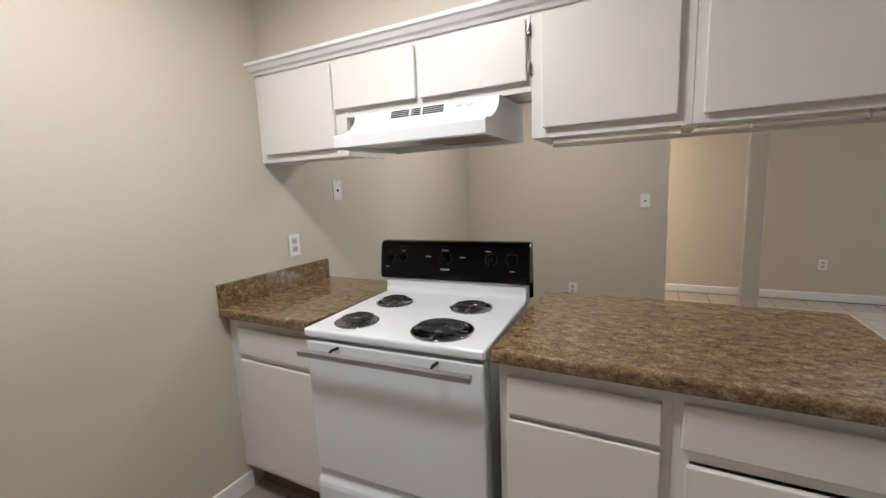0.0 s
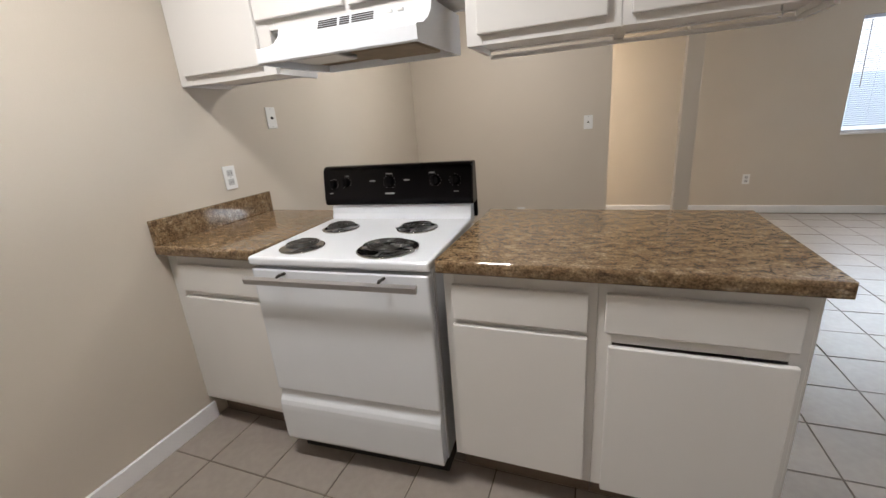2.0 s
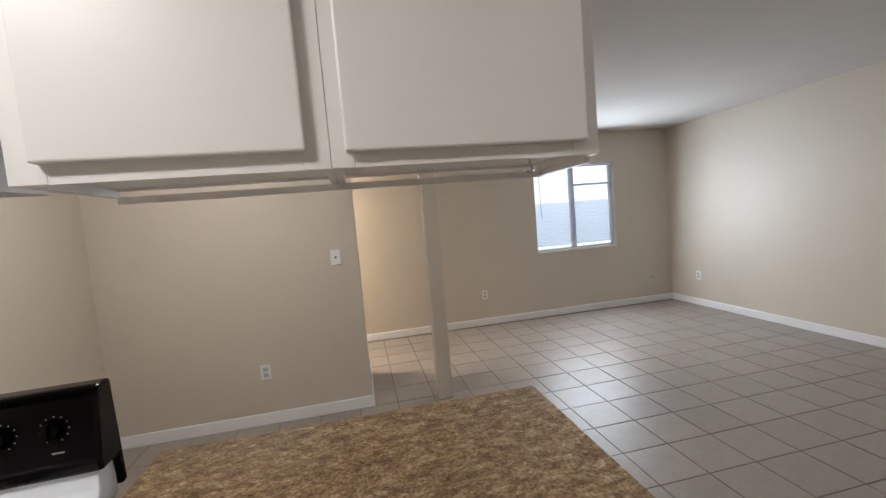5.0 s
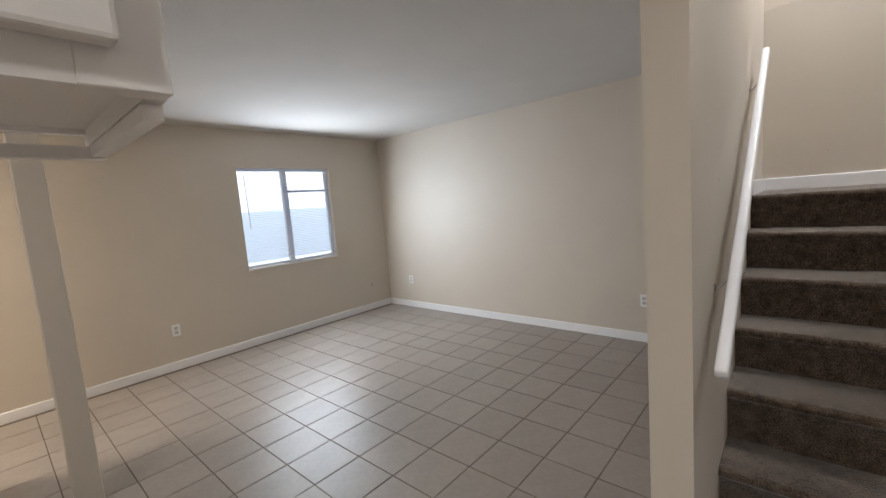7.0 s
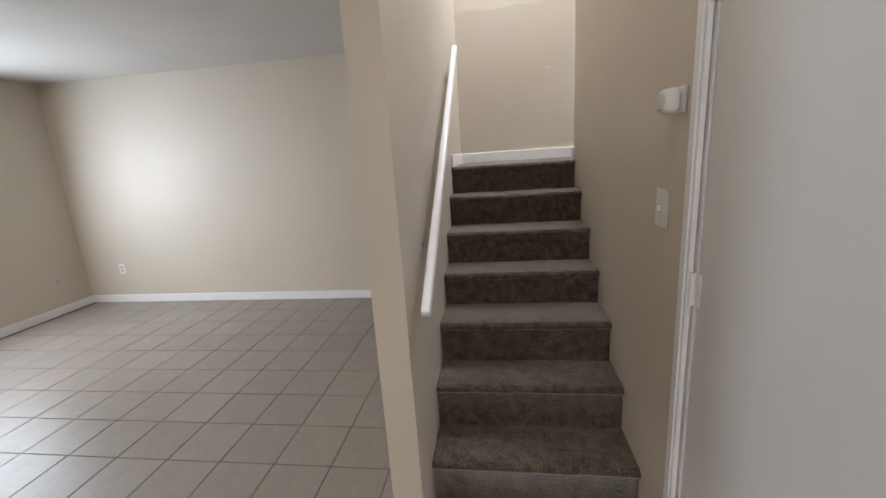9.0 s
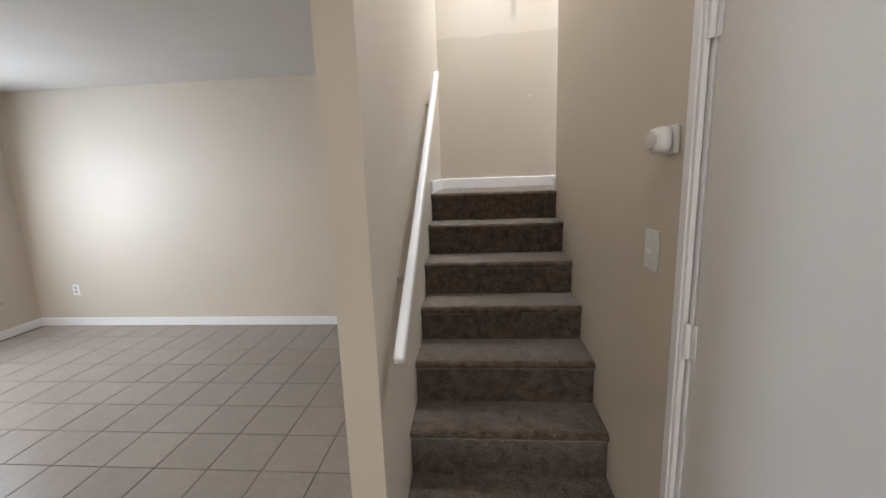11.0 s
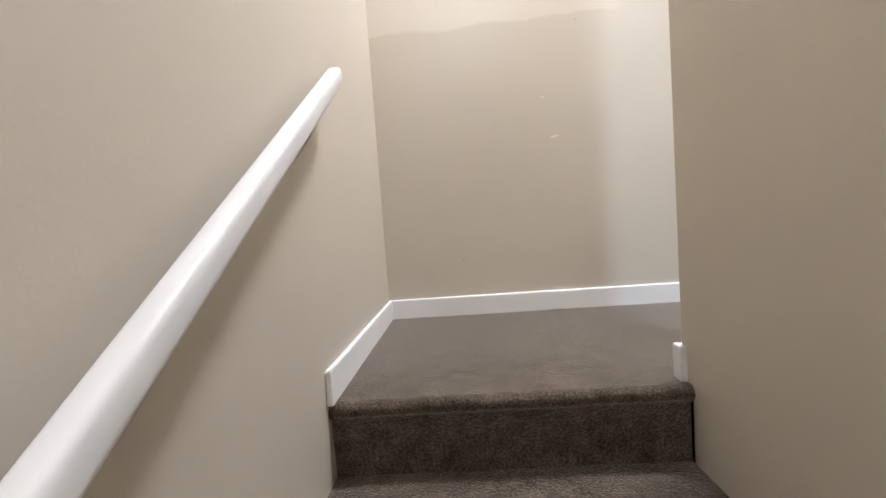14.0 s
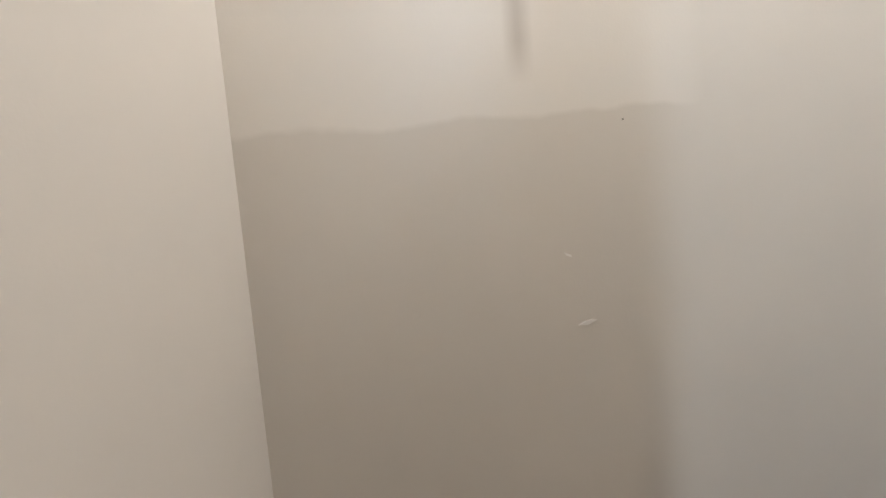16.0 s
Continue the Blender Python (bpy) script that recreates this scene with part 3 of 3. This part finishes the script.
def plate(name, m, label, kind, w=0.072, h=0.115):
    """A wall plate in its own XZ plane, facing -Y."""
    o = thing(name, label, "outlet" if kind == "outlet" else "switch" if kind == "switch" else "wall plate", "wall plates")
    part("cover", box(-w / 2, -0.006, -h / 2, w / 2, 0, h / 2, bevel=0.002), PLATE, o)
    if kind == "outlet":
        for s in (-1, 1):
            f = part("socket", box(-0.017, -0.0085, s * 0.022 - 0.0155, 0.017, -0.0062, s * 0.022 + 0.0155, bevel=0.001), SOCKET, o)
            part("slots", boxes((-0.008, -0.0095, s * 0.022 - 0.006, -0.006, -0.0087, s * 0.022 + 0.006), (0.006, -0.0095, s * 0.022 - 0.005, 0.008, -0.0087, s * 0.022 + 0.005)), DARK, f)
    elif kind == "switch":
        part("toggle", moved(box(-0.005, -0.02, -0.011, 0.005, -0.0062, 0.011, bevel=0.002), Matrix.Identity(4)), PLATE, o)
    else:
        part("jack", moved(lathe([(0.008, -0.0061), (0.008, -0.009), (0.004, -0.009), (0.004, -0.016), (0.001, -0.016)], 12, "y"), Matrix.Identity(4)), DARK, o)
    for s in (-1, 1):
        part("screw", moved(lathe([(0.003, -0.0061), (0.0025, -0.0072), (0.0004, -0.0073)], 8, "y"), Matrix.Translation((0, 0, s * (0.048 if kind == "jack" else 0.0 if kind == "outlet" else 0.042)))), STEEL, o) if not (kind == "outlet" and s == 1) else None
    o.matrix_basis = m
    return o


def west(y, z):
    return pose(0, y, z, 0, 0, 90)


plate("outlet", west(0.531, 1.128), "white duplex outlet above the granite backsplash", "outlet")
plate("phone_jack", west(0.898, 1.407), "white jack plate on the kitchen side wall", "jack")
plate("cable_plate", pose(1.641, BW, 1.215), "white jack plate on the dining wall", "jack", 0.075, 0.115)
plate("outlet", pose(1.045, BW, 0.40), "white duplex outlet low on the dining wall", "outlet")
plate("outlet", pose(3.369, FAR, 0.398), "white duplex outlet above the living room baseboard", "outlet")
plate("outlet", pose(EAST, 4.237, 0.399, 0, 0, -90), "white duplex outlet on the end wall", "outlet")
plate("outlet", pose(EAST, 1.123, 0.399, 0, 0, -90), "white duplex outlet low on the end wall", "outlet")
plate("light_switch", pose(3.526, SR, 1.250, 0, 0.8, 180), "white toggle switch plate beside the stairs", "switch", 0.090, 0.118)
tagged(part("cable_stub", moved(lathe([(0.022, 0), (0.020, -0.004), (0.008, -0.006), (0.007, -0.014), (0.001, -0.014)], 14, "y"), Matrix.Translation((5.872, FAR, 0.36))), STEEL), "small round grey cable outlet on the wall", "cable outlet")

det = thing("door_chime", "white rounded plastic alarm sensor on the stair wall", "sensor")
smooth(part("base", box(-0.043, 0, -0.036, 0.043, 0.012, 0.036, bevel=0.005, seg=3), PLATE, det))
smooth(part("cover", box(-0.040, 0.0122, -0.034, 0.040, 0.056, 0.034, bevel=0.021, seg=6), PLATE, det))
disc = smooth(part("grille", lathe([(0.0245, 0.050), (0.0240, 0.0572), (0.0200, 0.0592), (0.0010, 0.0596)], 28, "y"), mat("dull_white_plastic", (0.62, 0.61, 0.59), 0.5), det, "dull white oval grille"))
disc.matrix_basis = Matrix.Diagonal((1.25, 1.0, 1.0, 1.0))
part("print_bar", box(-0.010, 0.0578, -0.023, 0.010, 0.0596, -0.019), PRINT, det)
part("lens", box(-0.005, 0.0578, 0.018, 0.005, 0.0596, 0.021), PRINT, det)
det.matrix_basis = pose(3.445, SR, 1.558)

# scuffs and nail holes
def scuff(x, y, z, pts, m, label):
    """A small flat chip of uneven outline on a wall."""
    bm = bmesh.new()
    bm.faces.new([bm.verts.new(p) for p in pts])
    e = bmesh.ops.extrude_face_region(bm, geom=bm.faces[:])
    for v in e["geom"]:
        if isinstance(v, bmesh.types.BMVert):
            v.co.y -= 0.0015
    bmesh.ops.recalc_face_normals(bm, faces=bm.faces)
    o = tagged(part("wall_scuff", bm, m), label, "scuff")
    o.matrix_basis = pose(x, y, z, 0, 0, -90)


CHIP = mat("pale_plaster", (0.74, 0.70, 0.64), 0.7)
scuff(BACK, -0.503, 2.088, [(-0.022, 0, -0.004), (0.0, 0, -0.006), (0.024, 0, 0.004), (0.012, 0, 0.007), (-0.008, 0, 0.004)], CHIP, "pale chip in the landing wall paint")
scuff(BACK, -0.463, 2.251, [(-0.010, 0, 0.008), (-0.004, 0, 0.0), (0.010, 0, -0.006), (0.008, 0, 0.0)], CHIP, "small pale scratch in the landing wall paint")
scuff(BACK, -0.612, 2.552, [(-0.0015, 0, -0.0015), (0.0015, 0, -0.0015), (0.0015, 0, 0.0015), (-0.0015, 0, 0.0015)], DARK, "tiny dark nail hole in the landing wall")
scuff(BACK, -0.092, 1.598, [(-0.002, 0, -0.002), (0.002, 0, -0.002), (0.002, 0, 0.002), (-0.002, 0, 0.002)], DARK, "tiny dark nail hole above the landing baseboard")
sp = tagged(part("wall_scuff", lathe([(0.005, 0), (0.004, -0.0008), (0.001, -0.001)], 10, "y"), mat("grey_smudge", (0.40, 0.35, 0.30), 0.8)), "small grey smudge on the stair wall", "scuff")
sp.matrix_basis = pose(3.853, SL, 1.458)

# ---- entry door ----
door = tagged(new("door_1"), "plain white painted flush door, closed, beside the stairs", kind="structure")
part("leaf", box(2.507, SR - 0.042, 0.008, 3.282, SR - 0.006, 2.03, bevel=0.002), DOORP, door)
part("jamb", boxes((3.287, SRB, 0, 3.347, SR - 0.003, 2.06), (2.487, SRB, 2.034, 3.287, SR - 0.003, 2.06)), TRIM, door)
part("casing", boxes((3.299, SR, 0, 3.355, SR + 0.014, 2.10), (2.487, SR, 2.036, 3.299, SR + 0.014, 2.10), bevel=0.003), TRIM, door)
part("casing_bead", box(3.307, SR + 0.0145, 0, 3.319, SR + 0.021, 2.09, bevel=0.002), TRIM, door)
for z in (0.25, 1.02, 1.76):
    hg = part("hinge", moved(tube([(3.290, SR + 0.004, z), (3.290, SR + 0.004, z + 0.09)], 0.0075, 10), Matrix.Identity(4)), TRIM, door)
    part("hinge_leaf", boxes((3.267, SR - 0.0055, z, 3.285, SR - 0.003, z + 0.09)), TRIM, hg)

# ---- stairs ----
stairs = thing("staircase", "straight flight of stairs covered in worn brown carpet", "stairs")
noses = [(3.585, 0.225), (3.818, 0.434), (4.040, 0.638), (4.290, 0.816), (4.513, 0.999), (4.767, 1.182), (4.990, LAND)]


def carpet_step(x, z, zlow, depth, y0, y1):
    """A riser and a tread with a rounded nose; the pile gives an uneven edge."""
    prof = [(x + 0.02, zlow), (x + 0.018, z - 0.045), (x + 0.006, z - 0.034), (x - 0.002, z - 0.022), (x, z - 0.010), (x + 0.008, z - 0.002), (x + 0.022, z)]
    prof += [(x + 0.022 + (depth - 0.022) * k / 4, z) for k in range(1, 5)]
    n = 40
    bm = bmesh.new()
    grid = []
    for j in range(n + 1):
        y = y0 + (y1 - y0) * j / n
        row = []
        for i, (u, v) in enumerate(prof):
            w = noise.noise(Vector((u * 30, y * 30, v * 30))) * 0.0035 + noise.noise(Vector((u * 6, y * 7, v * 6))) * 0.003
            row.append(bm.verts.new((u - (w if i < 6 else 0), y, v + (w if i >= 4 else 0))))
        grid.append(row)
    for j in range(n):
        for i in range(len(prof) - 1):
            bm.faces.new((grid[j][i], grid[j + 1][i], grid[j + 1][i + 1], grid[j][i + 1]))
    bmesh.ops.recalc_face_normals(bm, faces=bm.faces)
    return bm


zl = 0.0
for i, (x, z) in enumerate(noses):
    depth = (noses[i + 1][0] - x + 0.02) if i + 1 < len(noses) else (BACK - x)
    smooth(part("step", carpet_step(x, z, zl - 0.004, depth, SR, SL), CARPET, stairs))
    zl = z
part("landing", box(WEND - 0.04, -1.6, 1.18, BACK, SR, LAND - 0.001), CARPET, stairs)
part("carcass", prism([(3.61, 0.0)] + [q for i, (x, z) in enumerate(noses) for q in ((x + 0.03, (noses[i - 1][1] - 0.02) if i else 0.01), (x + 0.03, z - 0.02))] + [(BACK, LAND - 0.02), (BACK, 0.0)], "y", SR + 0.004, SL - 0.004), CABIN, stairs)

rail = thing("handrail", "white painted wooden handrail on metal brackets along the stairs", "handrail")
RB, RT = Vector((3.39, 0.180, 0.958)), Vector((5.092, 0.186, 2.130))
rd = (RT - RB).normalized()
rw = Vector((0, 1, 0))
ru_ = rd.cross(rw).normalized() * -1
bm = bmesh.new()
sect = [(0.0165 * math.copysign(abs(math.cos(t)) ** 0.55, math.cos(t)), 0.0195 * math.copysign(abs(math.sin(t)) ** 0.55, math.sin(t))) for t in [2 * math.pi * k / 28 for k in range(28)]]
rl = (RT - RB).length
rings = []
for s, f in ((0, 0.80), (0.003, 0.93), (0.010, 1.0), (rl - 0.022, 1.0), (rl - 0.010, 0.93), (rl - 0.003, 0.78), (rl, 0.5)):
    rings.append([bm.verts.new(RB + rd * s + rw * (a * f) + ru_ * (b * f)) for a, b in sect])
for r0, r1 in zip(rings, rings[1:]):
    for k in range(28):
        bm.faces.new((r0[k], r0[(k + 1) % 28], r1[(k + 1) % 28], r1[k]))
bm.faces.new(rings[0])
bm.faces.new(rings[-1])
bmesh.ops.recalc_face_normals(bm, faces=bm.faces)
smooth(part("bar", bm, TRIM, rail))
for s in (0.42, 1.82):
    q = RB + rd * s + ru_ * 0.019
    b = part("bracket", tube([q, q + Vector((0, 0.012, -0.030)), (q.x, SL - 0.012, q.z - 0.070), (q.x, SL, q.z - 0.070)], 0.0035, 8), STEEL, rail)
    part("rosette", moved(lathe([(0.012, 0), (0.010, -0.003), (0.004, -0.005)], 16, "y"), Matrix.Translation((q.x, SL, q.z - 0.070))), STEEL, b)

# the kitchen run stands a little further from the entry
for o in list(scene.objects):
    if o.parent is None and o.name.split(".")[0] in ("base_cabinet", "worktop", "backsplash", "stove", "wall_cabinet", "cup_hook", "crown_trim", "range_hood", "soffit"):
        o.location.y += 0.058

# ---- floor tiles ----
PX, PY, X0, Y0, GAP = 0.298, 0.298, 3.797, 2.878, 0.0055
floor = structure("floor", box(-1.8, -2.8, -0.1, 6.29, FAR + 0.13, -0.004), GROUT, "beige ceramic tile floor with dark grout")
tile_mesh = None
rest = bmesh.new()
rng = random.Random(5)
count = 0
for i in range(-20, 10):
    for j in range(-20, 8):
        x, y = X0 + (i + 0.5) * PX, Y0 + (j + 0.5) * PY
        if x < -1.7 or x > EAST + 0.05 or y < -2.75 or y > FAR + 0.05:
            continue
        if (y < SL - 0.1 and x > POST + 0.3) or (x < CX - 0.2 and BW + 0.1 < y < 3.45) or (x < -0.05 and y < 3.5):
            continue
        near = count < 300 and -0.1 < x < 4.9 and -0.75 < y < 4.0
        if near:
            count += 1
            if tile_mesh is None:
                o = part("tile", box(-PX / 2 + GAP / 2, -PY / 2 + GAP / 2, -0.006, PX / 2 - GAP / 2, PY / 2 - GAP / 2, 0, bevel=0.0015, seg=1), TILE, floor)
                tile_mesh = o.data
            else:
                o = new("tile", tile_mesh)
                o.parent = floor
            o.matrix_basis = pose(x, y, rng.uniform(-0.0006, 0.0006), rng.uniform(-0.12, 0.12), rng.uniform(-0.12, 0.12), 0)
        else:
            c = [(-1, -1), (1, -1), (1, 1), (-1, 1)]
            hx, hy = PX / 2 - GAP / 2, PY / 2 - GAP / 2
            lo = [rest.verts.new((x + a * hx, y + b * hy, -0.006)) for a, b in c]
            hi = [rest.verts.new((x + a * (hx - 0.0015), y + b * (hy - 0.0015), 0)) for a, b in c]
            rest.faces.new(hi)
            for k in range(4):
                rest.faces.new((lo[k], lo[(k + 1) % 4], hi[(k + 1) % 4], hi[k]))
tagged(part("tiles_outer", rest, TILE, floor), kind="stuff")
